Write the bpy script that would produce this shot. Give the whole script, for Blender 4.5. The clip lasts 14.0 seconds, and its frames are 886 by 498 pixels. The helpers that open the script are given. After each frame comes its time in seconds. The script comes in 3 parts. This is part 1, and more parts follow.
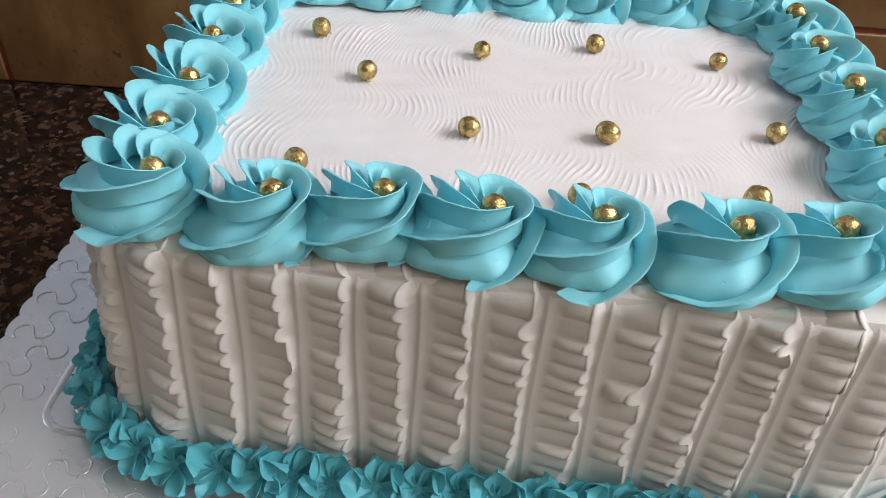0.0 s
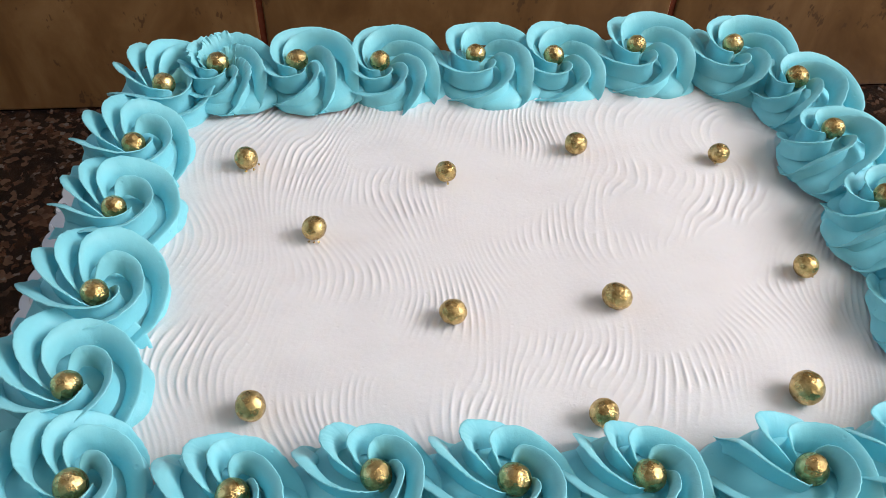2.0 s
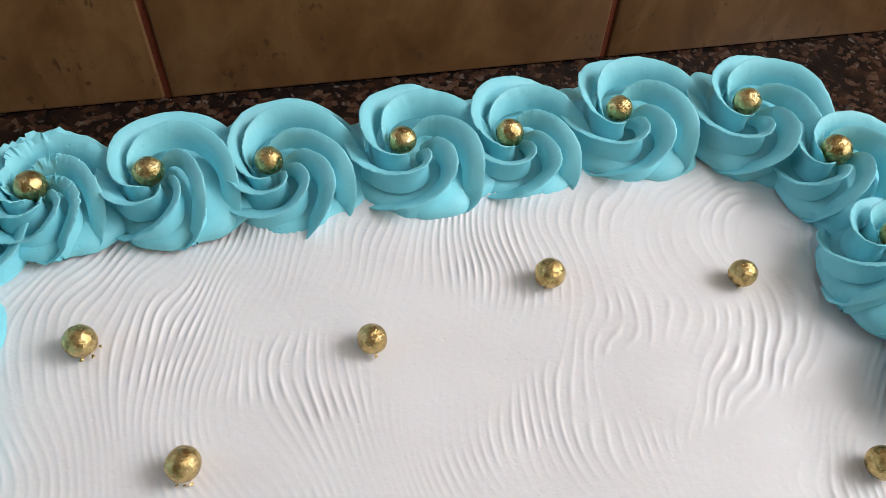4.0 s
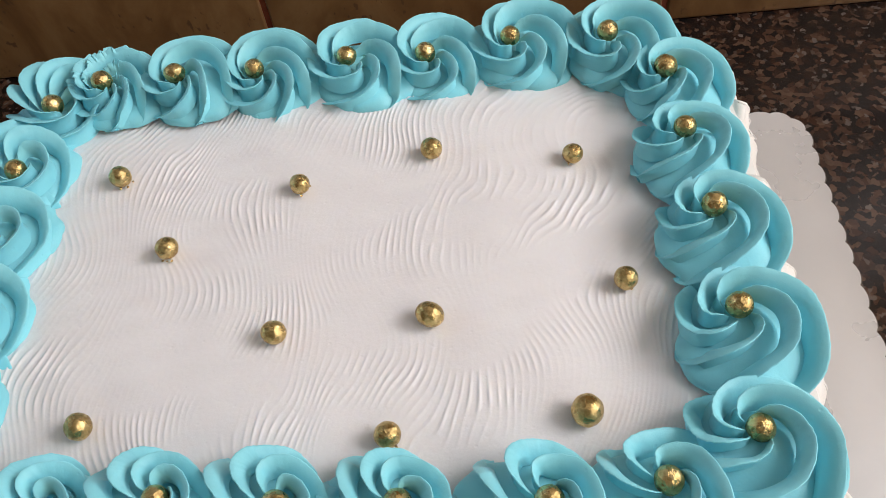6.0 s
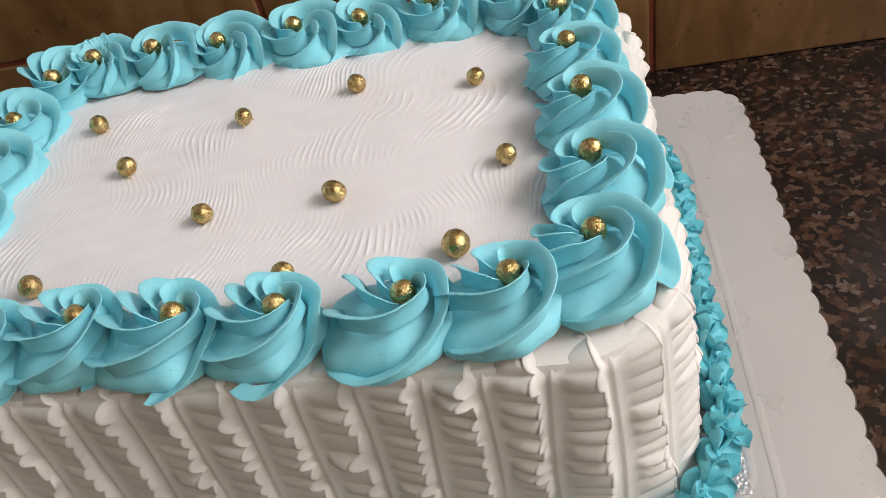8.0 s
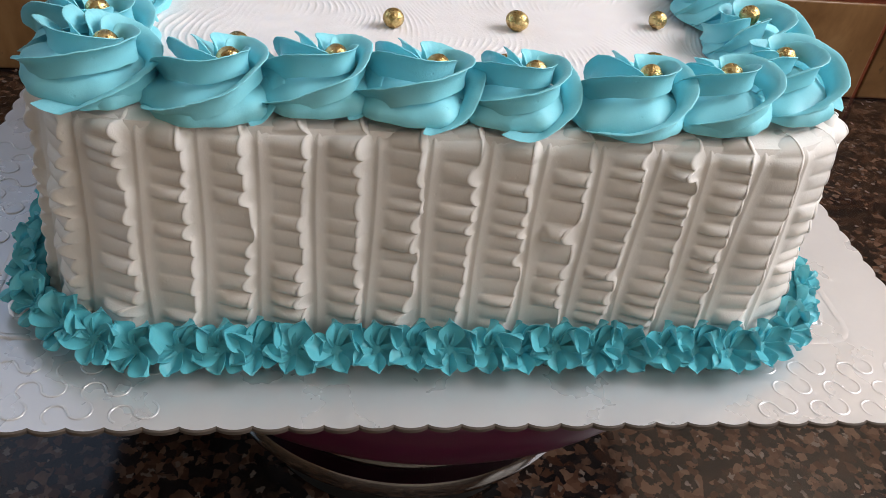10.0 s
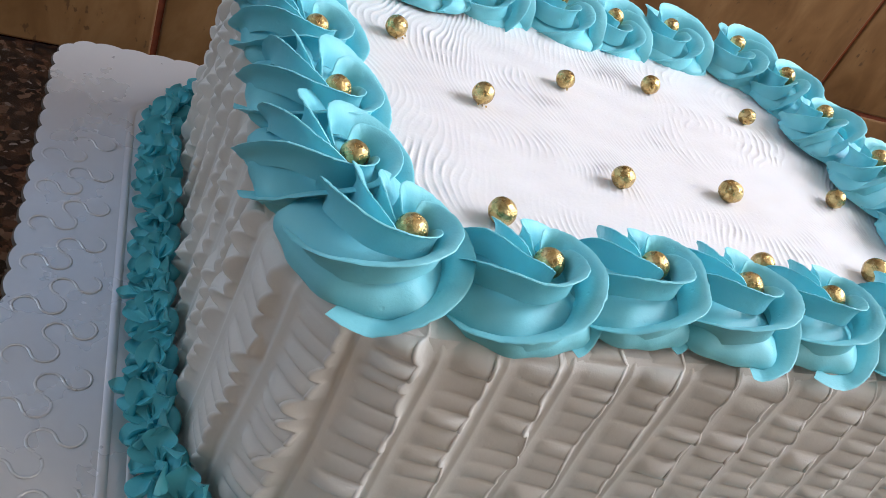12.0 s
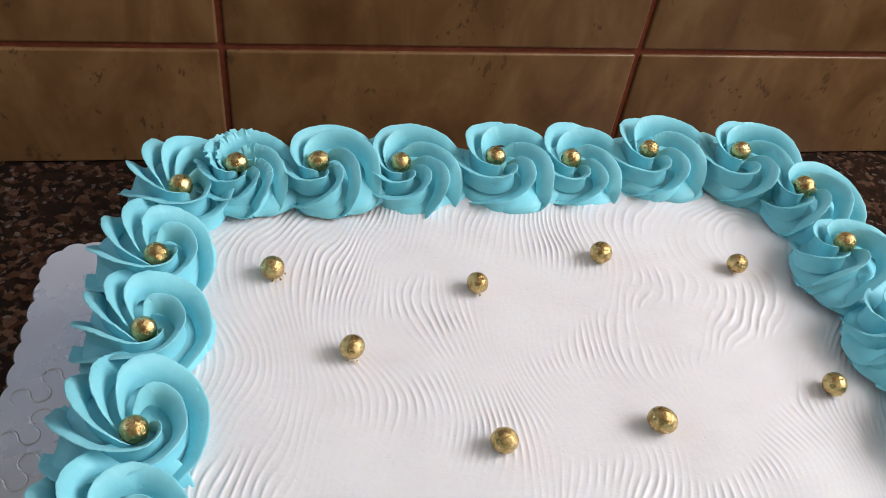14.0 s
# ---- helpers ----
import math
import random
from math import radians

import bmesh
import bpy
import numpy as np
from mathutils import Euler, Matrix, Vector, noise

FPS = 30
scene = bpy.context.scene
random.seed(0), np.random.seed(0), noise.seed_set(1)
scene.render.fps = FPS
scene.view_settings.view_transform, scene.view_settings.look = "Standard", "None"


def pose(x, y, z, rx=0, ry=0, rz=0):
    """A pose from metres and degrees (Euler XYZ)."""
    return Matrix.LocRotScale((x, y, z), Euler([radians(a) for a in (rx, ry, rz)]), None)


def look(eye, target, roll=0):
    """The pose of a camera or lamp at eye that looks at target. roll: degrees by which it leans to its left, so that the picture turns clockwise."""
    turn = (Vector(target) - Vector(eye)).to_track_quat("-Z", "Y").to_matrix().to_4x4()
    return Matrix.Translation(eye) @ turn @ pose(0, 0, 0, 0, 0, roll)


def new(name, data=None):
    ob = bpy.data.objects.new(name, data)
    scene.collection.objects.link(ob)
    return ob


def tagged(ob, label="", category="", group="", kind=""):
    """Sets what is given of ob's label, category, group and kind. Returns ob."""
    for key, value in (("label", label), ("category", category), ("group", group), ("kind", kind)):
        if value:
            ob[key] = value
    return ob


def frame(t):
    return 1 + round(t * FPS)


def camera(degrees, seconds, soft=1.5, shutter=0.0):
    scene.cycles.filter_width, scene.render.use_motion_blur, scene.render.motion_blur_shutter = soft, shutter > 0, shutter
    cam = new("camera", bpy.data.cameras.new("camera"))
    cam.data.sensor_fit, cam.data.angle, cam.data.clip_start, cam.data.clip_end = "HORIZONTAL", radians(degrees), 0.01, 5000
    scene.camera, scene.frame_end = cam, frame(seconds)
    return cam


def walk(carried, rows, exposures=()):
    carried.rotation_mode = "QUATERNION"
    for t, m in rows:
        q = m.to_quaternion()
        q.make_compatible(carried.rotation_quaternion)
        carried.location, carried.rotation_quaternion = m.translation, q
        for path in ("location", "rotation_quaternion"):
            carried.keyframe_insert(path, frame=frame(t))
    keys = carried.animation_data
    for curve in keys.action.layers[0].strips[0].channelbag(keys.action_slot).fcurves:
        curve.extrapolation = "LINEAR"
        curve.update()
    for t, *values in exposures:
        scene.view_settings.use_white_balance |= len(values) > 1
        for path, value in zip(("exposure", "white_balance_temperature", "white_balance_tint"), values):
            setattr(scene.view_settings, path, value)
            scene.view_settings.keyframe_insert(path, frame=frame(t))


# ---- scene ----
cam = camera(57.0, 14.0, soft=0.6)
PATH = [
    (0, (-0.022, -0.324, 0.459), (-0.047, 1.208, -0.826), 3.5),
    (0.5, (-0.024, -0.309, 0.464), (-0.039, 1.2, -0.848), 3.3),
    (1, (-0.029, -0.28, 0.481), (0.031, 1.188, -0.876), 2.9),
    (1.5, (-0.033, -0.242, 0.488), (0.088, 1.164, -0.929), 2.4),
    (2, (-0.044, -0.204, 0.499), (0.117, 1.15, -0.964), 2.4),
    (2.5, (-0.06, -0.155, 0.499), (0.142, 1.15, -1.003), 2.7),
    (3, (-0.054, -0.109, 0.497), (0.184, 1.158, -1.032), 2.6),
    (3.5, (-0.038, -0.082, 0.489), (0.245, 1.134, -1.073), 3.4),
    (4, (-0.025, -0.079, 0.48), (0.259, 1.101, -1.11), 3.7),
    (4.2, (-0.017, -0.083, 0.488), (0.244, 1.057, -1.134), 3.7),
    (6.3, (0.081, -0.2, 0.535), (-0.103, 0.998, -1.056), -11.7),
    (6.5, (0.095, -0.207, 0.532), (-0.134, 1.02, -1.03), -13.6),
    (7, (0.135, -0.227, 0.525), (-0.191, 1.062, -0.97), -17.5),
    (7.2, (0.145, -0.239, 0.517), (-0.2, 1.087, -0.94), -17.9),
    (9.3, (0.019, -0.374, 0.449), (0.097, 1.173, -0.816), -2.1),
    (9.5, (-0.005, -0.381, 0.444), (0.141, 1.169, -0.811), 0.2),
    (10, (-0.061, -0.38, 0.428), (0.287, 1.154, -0.806), 7.9),
    (10.5, (-0.122, -0.354, 0.408), (0.441, 1.139, -0.798), 16.0),
    (11, (-0.18, -0.319, 0.4), (0.57, 1.112, -0.778), 23.2),
    (11.3, (-0.202, -0.295, 0.397), (0.63, 1.11, -0.758), 26.1),
    (11.5, (-0.21, -0.278, 0.403), (0.645, 1.108, -0.759), 26.9),
    (12, (-0.216, -0.249, 0.42), (0.651, 1.121, -0.752), 26.8),
    (12.5, (-0.203, -0.23, 0.453), (0.595, 1.138, -0.768), 23.7),
    (13, (-0.179, -0.203, 0.481), (0.483, 1.169, -0.815), 18.7),
    (13.5, (-0.135, -0.18, 0.506), (0.365, 1.195, -0.858), 13.1),
    (14, (-0.087, -0.172, 0.516), (0.275, 1.209, -0.885), 8.5),
]
BALANCE = [(0, -0.06, 6420, 10), (1, -0.18, 6620, 10), (2, -0.10, 6400, 9), (3, -0.12, 6400, 8), (4, -0.22, 6350, 7), (7, -0.27, 6780, 11), (9.4, -0.08, 6500, 10), (10, 0.08, 6400, 10), (11, 0.22, 6100, 8),
           (11.5, 0.28, 6000, 9), (12, 0.25, 5980, 9), (12.5, 0.08, 6080, 9), (13, 0.08, 6250, 9), (14, -0.10, 6350, 10)]
walk(cam, [(t, look(eye, target, roll)) for t, eye, target, roll in PATH], BALANCE)

# ---- world, lights ----
COUNTER = -0.022      # top of the worktop
WALL_Y = 0.494        # face of the tiles
BOARD_Z = 0.170       # top of the cake board
TOP_Z = 0.2755        # top of the cake's icing

world = bpy.data.worlds.new("sky")
world.use_nodes = True
scene.world = world
sky = world.node_tree.nodes.new("ShaderNodeTexSky")
sky.sky_type, sky.sun_disc = "NISHITA", False
sky.sun_elevation, sky.sun_rotation = radians(38), radians(-60)
world.node_tree.links.new(sky.outputs[0], world.node_tree.nodes["Background"].inputs[0])
world.node_tree.nodes["Background"].inputs[1].default_value = 0.1


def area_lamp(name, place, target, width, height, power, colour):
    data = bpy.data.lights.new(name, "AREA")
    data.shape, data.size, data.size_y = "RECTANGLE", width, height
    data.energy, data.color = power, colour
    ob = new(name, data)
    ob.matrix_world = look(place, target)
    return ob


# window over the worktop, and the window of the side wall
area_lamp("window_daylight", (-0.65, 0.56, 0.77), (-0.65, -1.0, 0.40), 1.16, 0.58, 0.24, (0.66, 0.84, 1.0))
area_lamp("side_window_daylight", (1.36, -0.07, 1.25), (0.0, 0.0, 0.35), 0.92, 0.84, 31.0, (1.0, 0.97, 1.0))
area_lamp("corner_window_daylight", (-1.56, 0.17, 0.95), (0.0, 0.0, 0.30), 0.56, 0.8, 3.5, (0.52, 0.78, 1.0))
# added fill lamp: brightens the cake's front from the right, no known window there
area_lamp("front_fill_light", (1.36, -1.10, 1.14), (0.0, -0.1, 0.25), 0.8, 1.08, 11.4, (1.0, 0.91, 0.82))

# ---- materials ----


def material(name, rough=0.5, metal=0.0, colour=(0.5, 0.5, 0.5)):
    m = bpy.data.materials.new(name)
    m.use_nodes = True
    s = m.node_tree.nodes["Principled BSDF"]
    s.inputs["Base Color"].default_value = (*colour, 1)
    s.inputs["Roughness"].default_value = rough
    s.inputs["Metallic"].default_value = metal
    return m, m.node_tree.nodes, m.node_tree.links, s


def coords(nodes, kind="Object"):
    return nodes.new("ShaderNodeTexCoord").outputs[kind]


def noise_tex(nodes, links, vector, scale, detail=4.0, rough=0.55, distortion=0.0):
    n = nodes.new("ShaderNodeTexNoise")
    n.inputs["Scale"].default_value, n.inputs["Detail"].default_value = scale, detail
    n.inputs["Roughness"].default_value, n.inputs["Distortion"].default_value = rough, distortion
    links.new(vector, n.inputs["Vector"])
    return n


def ramp(nodes, links, value, stops):
    r = nodes.new("ShaderNodeValToRGB")
    e = r.color_ramp.elements
    while len(e) < len(stops):
        e.new(0.5)
    for item, (at, c) in zip(e, stops):
        item.position, item.color = at, (*c, 1)
    links.new(value, r.inputs[0])
    return r.outputs[0]


def mix(nodes, links, fac, a, b, blend="MIX"):
    n = nodes.new("ShaderNodeMix")
    n.data_type, n.blend_type = "RGBA", blend
    for socket, v in ((n.inputs[0], fac), (n.inputs[6], a), (n.inputs[7], b)):
        if isinstance(v, (int, float)):
            socket.default_value = v
        elif isinstance(v, tuple):
            socket.default_value = (*v, 1)
        else:
            links.new(v, socket)
    return n.outputs[2]


def bump(nodes, links, shader, height, strength, distance, normal=None):
    b = nodes.new("ShaderNodeBump")
    b.inputs["Strength"].default_value, b.inputs["Distance"].default_value = strength, distance
    links.new(height, b.inputs["Height"])
    if normal:
        links.new(normal, b.inputs["Normal"])
    links.new(b.outputs[0], shader.inputs["Normal"])
    return b.outputs[0]


def cream(name, colour, deep, rough, sss):
    """Whipped cream: two close tones, fine pores and small air holes."""
    m, n, l, s = material(name, rough)
    c = coords(n)
    info = n.new("ShaderNodeObjectInfo").outputs["Random"]
    broad = noise_tex(n, l, c, 38, 3)
    tone = ramp(n, l, broad.outputs[0], [(0.3, deep), (0.65, colour)])
    shift = n.new("ShaderNodeHueSaturation")
    span = n.new("ShaderNodeMapRange")
    span.inputs[3].default_value, span.inputs[4].default_value = 0.95, 1.04
    l.new(info, span.inputs[0])
    l.new(span.outputs[0], shift.inputs["Value"])
    l.new(tone, shift.inputs["Color"])
    l.new(shift.outputs[0], s.inputs["Base Color"])
    s.inputs["Subsurface Weight"].default_value = sss
    s.inputs["Subsurface Radius"].default_value = (0.6, 0.8, 1.0) if name.startswith("blue") else (1.0, 0.8, 0.6)
    s.inputs["Subsurface Scale"].default_value = 0.004
    s.inputs["Specular IOR Level"].default_value = 0.3
    fine = noise_tex(n, l, c, 420, 5, 0.65)
    b1 = bump(n, l, s, fine.outputs[0], 0.25, 0.0006)
    holes = n.new("ShaderNodeTexVoronoi")
    holes.inputs["Scale"].default_value = 170
    l.new(c, holes.inputs["Vector"])
    pit = ramp(n, l, holes.outputs["Distance"], [(0.05, (0, 0, 0)), (0.12, (1, 1, 1))])
    bump(n, l, s, pit, 0.2 if name.startswith("blue") else 0.12, 0.0008, b1)
    return m


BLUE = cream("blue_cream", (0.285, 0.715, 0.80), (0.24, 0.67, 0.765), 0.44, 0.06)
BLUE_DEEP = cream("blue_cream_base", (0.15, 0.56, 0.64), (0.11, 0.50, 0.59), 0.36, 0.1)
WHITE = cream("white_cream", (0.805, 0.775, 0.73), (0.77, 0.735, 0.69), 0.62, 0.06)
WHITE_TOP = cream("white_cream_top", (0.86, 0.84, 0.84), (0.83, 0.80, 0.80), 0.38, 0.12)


def gold_leaf():
    m, n, l, s = material("gold_leaf", 0.3, 1.0)
    c = coords(n)
    flakes = n.new("ShaderNodeTexVoronoi")
    flakes.inputs["Scale"].default_value = 420
    big = noise_tex(n, l, c, 260, 5, 0.7)
    warp = mix(n, l, 0.004, c, big.outputs[1], "ADD")
    l.new(warp, flakes.inputs["Vector"])
    tone = ramp(n, l, big.outputs[0], [(0.3, (0.24, 0.14, 0.055)), (0.48, (0.54, 0.385, 0.155)), (0.68, (0.82, 0.635, 0.32))])
    l.new(tone, s.inputs["Base Color"])
    r = ramp(n, l, flakes.outputs["Color"], [(0.2, (0.16, 0.16, 0.16)), (0.8, (0.38, 0.38, 0.38))])
    l.new(r, s.inputs["Roughness"])
    b = bump(n, l, s, flakes.outputs["Distance"], 0.3, 0.0012)
    bump(n, l, s, big.outputs[0], 0.6, 0.0010, b)
    return m


GOLD = gold_leaf()


def foil():
    """Silvered white board with a fine embossed grain."""
    m, n, l, s = material("foil_board", 0.28, 0.44)
    c = coords(n)
    broad = noise_tex(n, l, c, 9, 3)
    l.new(ramp(n, l, broad.outputs[0], [(0.3, (0.66, 0.655, 0.66)), (0.7, (0.72, 0.715, 0.72))]), s.inputs["Base Color"])
    l.new(ramp(n, l, noise_tex(n, l, c, 25, 4).outputs[0], [(0.3, (0.24, 0.24, 0.24)), (0.7, (0.34, 0.34, 0.34))]), s.inputs["Roughness"])
    bump(n, l, s, noise_tex(n, l, c, 60, 2).outputs[0], 0.12, 0.002)
    return m


FOIL = foil()


def stipple_foil():
    m, n, l, s = material("stippled_foil", 0.3, 0.5, (0.65, 0.64, 0.645))
    v = n.new("ShaderNodeTexVoronoi")
    v.inputs["Scale"].default_value = 520
    l.new(coords(n), v.inputs["Vector"])
    bump(n, l, s, v.outputs["Distance"], 0.8, 0.0008)
    return m


STIPPLE = stipple_foil()
CARD = material("brown_card", 0.85, 0.0, (0.10, 0.08, 0.065))[0]


def granite():
    m, n, l, s = material("dark_granite", 0.1)
    c = coords(n)
    warp = noise_tex(n, l, c, 90, 5, 0.65)
    moved = mix(n, l, 0.012, c, warp.outputs[1], "ADD")
    v = n.new("ShaderNodeTexVoronoi")
    v.inputs["Scale"].default_value = 170
    l.new(moved, v.inputs["Vector"])
    grains = n.new("ShaderNodeSeparateColor")
    l.new(v.outputs["Color"], grains.inputs[0])
    base = ramp(n, l, grains.outputs[0], [(0.0, (0.006, 0.005, 0.005)), (0.42, (0.014, 0.010, 0.009)), (0.55, (0.034, 0.015, 0.009)), (0.78, (0.064, 0.032, 0.020)), (0.95, (0.10, 0.058, 0.038))])
    patch = noise_tex(n, l, c, 22, 5, 0.65)
    mask = ramp(n, l, patch.outputs[0], [(0.34, (0.15, 0.15, 0.15)), (0.52, (1, 1, 1))])
    col = mix(n, l, mask, (0.008, 0.007, 0.007), base)
    v2 = n.new("ShaderNodeTexVoronoi")
    v2.inputs["Scale"].default_value = 260
    l.new(moved, v2.inputs["Vector"])
    spark = n.new("ShaderNodeSeparateColor")
    l.new(v2.outputs["Color"], spark.inputs[0])
    fleck = ramp(n, l, spark.outputs[1], [(0.95, (0, 0, 0)), (0.99, (1, 1, 1))])
    l.new(mix(n, l, fleck, col, (0.12, 0.095, 0.08)), s.inputs["Base Color"])
    l.new(ramp(n, l, noise_tex(n, l, c, 14, 3).outputs[0], [(0.3, (0.07, 0.07, 0.07)), (0.7, (0.17, 0.17, 0.17))]), s.inputs["Roughness"])
    return m


GRANITE = granite()


def travertine():
    m, n, l, s = material("travertine_tile", 0.32)
    info = n.new("ShaderNodeObjectInfo").outputs["Random"]
    o = coords(n)
    add = n.new("ShaderNodeVectorMath")
    add.operation = "ADD"
    spread = n.new("ShaderNodeVectorMath")
    spread.operation = "SCALE"
    spread.inputs[0].default_value = (7.0, 3.0, 5.0)
    l.new(info, spread.inputs["Scale"])
    l.new(o, add.inputs[0])
    l.new(spread.outputs[0], add.inputs[1])
    p = add.outputs[0]
    stretch = n.new("ShaderNodeMapping")
    stretch.inputs["Scale"].default_value = (1.0, 1.0, 0.5)
    l.new(p, stretch.inputs[0])
    cloud = noise_tex(n, l, stretch.outputs[0], 16, 5, 0.6, 0.6)
    base = ramp(n, l, cloud.outputs[0], [(0.28, (0.122, 0.056, 0.019)), (0.5, (0.205, 0.106, 0.040)), (0.72, (0.300, 0.170, 0.072))])
    blotch = noise_tex(n, l, stretch.outputs[0], 42, 4, 0.6)
    base = mix(n, l, ramp(n, l, blotch.outputs[0], [(0.52, (0, 0, 0)), (0.66, (0.55, 0.55, 0.55))]), base, (0.19, 0.096, 0.036))
    spot = noise_tex(n, l, stretch.outputs[0], 190, 2, 0.6)
    where = noise_tex(n, l, p, 30, 2)
    both = n.new("ShaderNodeMath")
    both.operation = "MULTIPLY"
    l.new(spot.outputs[0], both.inputs[0])
    l.new(where.outputs[0], both.inputs[1])
    pits = ramp(n, l, both.outputs[0], [(0.372, (0, 0, 0)), (0.415, (1, 1, 1))])
    l.new(mix(n, l, pits, base, (0.115, 0.060, 0.026)), s.inputs["Base Color"])
    bump(n, l, s, noise_tex(n, l, p, 55, 4).outputs[0], 0.12, 0.002)
    return m


TILE = travertine()


def mottled(name, low, high, rough, scale, metal=0.0, depth=0.2, distance=0.002):
    m, n, l, s = material(name, rough, metal)
    f = noise_tex(n, l, coords(n), scale, 5, 0.6)
    l.new(ramp(n, l, f.outputs[0], [(0.3, low), (0.7, high)]), s.inputs["Base Color"])
    bump(n, l, s, f.outputs[0], depth, distance)
    return m


GROUT = mottled("terracotta_grout", (0.16, 0.036, 0.014), (0.25, 0.060, 0.025), 0.85, 120)
PLASTER = mottled("cream_plaster", (0.46, 0.41, 0.34), (0.54, 0.49, 0.42), 0.8, 6)
TAN = mottled("tan_plaster", (0.27, 0.19, 0.115), (0.34, 0.25, 0.155), 0.8, 6)
CEILING = mottled("white_ceiling", (0.78, 0.77, 0.75), (0.84, 0.83, 0.81), 0.85, 5)
FLOOR = mottled("beige_floor", (0.30, 0.23, 0.16), (0.40, 0.32, 0.23), 0.4, 8)
CABINET = mottled("cabinet_wood", (0.16, 0.08, 0.04), (0.24, 0.13, 0.065), 0.45, 30)
FRAME = mottled("window_paint", (0.74, 0.74, 0.72), (0.80, 0.80, 0.78), 0.4, 20)
PLUM = mottled("plum_plastic", (0.062, 0.004, 0.030), (0.080, 0.006, 0.038), 0.3, 25, 0.0, 0.05)
RUBBER = mottled("black_rubber", (0.010, 0.010, 0.010), (0.018, 0.017, 0.016), 0.7, 80)
STEEL = mottled("polished_steel", (0.42, 0.41, 0.40), (0.50, 0.49, 0.48), 0.12, 60, 1.0, 0.02)

# ---- mesh helpers ----


def mesh_of(name, verts, faces, mat, smooth=True, sharp=None):
    me = bpy.data.meshes.new(name)
    me.from_pydata([tuple(map(float, v)) for v in verts], [], faces)
    me.materials.append(mat)
    if smooth:
        me.polygons.foreach_set("use_smooth", [True] * len(me.polygons))
        if sharp:
            me.set_sharp_from_angle(angle=radians(sharp))
    me.update()
    return me


def part(name, me, parent=None, label="", at=None):
    ob = new(name, me)
    if parent:
        ob.parent = parent
    if at is not None:
        ob.matrix_basis = at
    if label:
        tagged(ob, label)
    return ob


def thing(name, label, category, group="", at=None, kind=""):
    ob = new(name)
    ob.empty_display_size = 0.02
    if at is not None:
        ob.matrix_basis = at
    return tagged(ob, label, category, group, kind)


def grid_faces(rows, cols, wrap=False):
    out = []
    for i in range(rows - 1):
        for j in range(cols if wrap else cols - 1):
            k = (j + 1) % cols
            out.append((i * cols + j, i * cols + k, (i + 1) * cols + k, (i + 1) * cols + j))
    return out


def box_mesh(name, lo, hi, mat, bevel=0.0, segments=2):
    bm = bmesh.new()
    bmesh.ops.create_cube(bm, size=1)
    lo, hi = Vector(lo), Vector(hi)
    for v in bm.verts:
        v.co = Vector([a + (b - a) * (c + 0.5) for a, b, c in zip(lo, hi, v.co)])
    if bevel:
        bmesh.ops.bevel(bm, geom=list(bm.edges), offset=bevel, segments=segments, affect="EDGES", profile=0.6)
    me = bpy.data.meshes.new(name)
    bm.to_mesh(me)
    bm.free()
    me.materials.append(mat)
    if bevel:
        me.polygons.foreach_set("use_smooth", [True] * len(me.polygons))
        me.set_sharp_from_angle(angle=radians(40))
    return me


def lathe(name, profile, mat, steps=96, sharp=40):
    verts = [(r * math.cos(a), r * math.sin(a), z) for r, z in profile for a in [2 * math.pi * k / steps for k in range(steps)]]
    return mesh_of(name, verts, grid_faces(len(profile), steps, True), mat, True, sharp)


def smooth_steps(x, xs, ys):
    """Smooth curve through knots (Catmull-Rom)."""
    xs, ys = np.array(xs, float), np.array(ys, float)
    slope = np.gradient(ys, xs)
    x = np.clip(x, xs[0], xs[-1])
    i = np.clip(np.searchsorted(xs, x) - 1, 0, len(xs) - 2)
    h = xs[i + 1] - xs[i]
    t = (x - xs[i]) / h
    return ((2 * t**3 - 3 * t**2 + 1) * ys[i] + (t**3 - 2 * t**2 + t) * h * slope[i] + (3 * t**2 - 2 * t**3) * ys[i + 1] + (t**3 - t**2) * h * slope[i + 1])


def rounded_rect(hx, hy, r, s):
    """Point and outward direction at arc length s, counter-clockwise from the front's middle."""
    lx, ly, q = 2 * (hx - r), 2 * (hy - r), math.pi * r / 2
    s = s % (2 * (lx + ly) + 4 * q)
    if s < lx / 2:
        return (s, -hy), (0, -1)
    s -= lx / 2
    for cx, cy, a0, run, way in ((hx - r, -hy + r, -90, ly, (0, 1)), (hx - r, hy - r, 0, lx, (-1, 0)), (-hx + r, hy - r, 90, ly, (0, -1)), (-hx + r, -hy + r, 180, lx, (1, 0))):
        if s < q:
            a = radians(a0) + s / r
            return (cx + r * math.cos(a), cy + r * math.sin(a)), (math.cos(a), math.sin(a))
        s -= q
        if s < run:
            a = radians(a0 + 90)
            return (cx + r * math.cos(a) + way[0] * s, cy + r * math.sin(a) + way[1] * s), (math.cos(a), math.sin(a))
        s -= run
    return (s - lx / 2, -hy), (0, -1)


def rect_length(hx, hy, r):
    return 4 * (hx + hy - 2 * r) + 2 * math.pi * r


# ---- room ----
X0, X1, Y0, Y1, Z0, Z1 = -1.5, 1.3, -1.9, 0.502, -0.911, 1.75
WIN = (-1.25, -0.05, 0.46, 1.08)          # window over the worktop: x0, x1, z0, z1
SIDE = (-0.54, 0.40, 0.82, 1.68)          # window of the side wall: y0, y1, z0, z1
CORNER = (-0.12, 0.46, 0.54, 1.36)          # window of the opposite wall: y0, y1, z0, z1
FILL_HOLE = (-1.51, -0.69, 0.58, 1.70)          # unseen opening added for the front fill, in the side wall: y0, y1, z0, z1


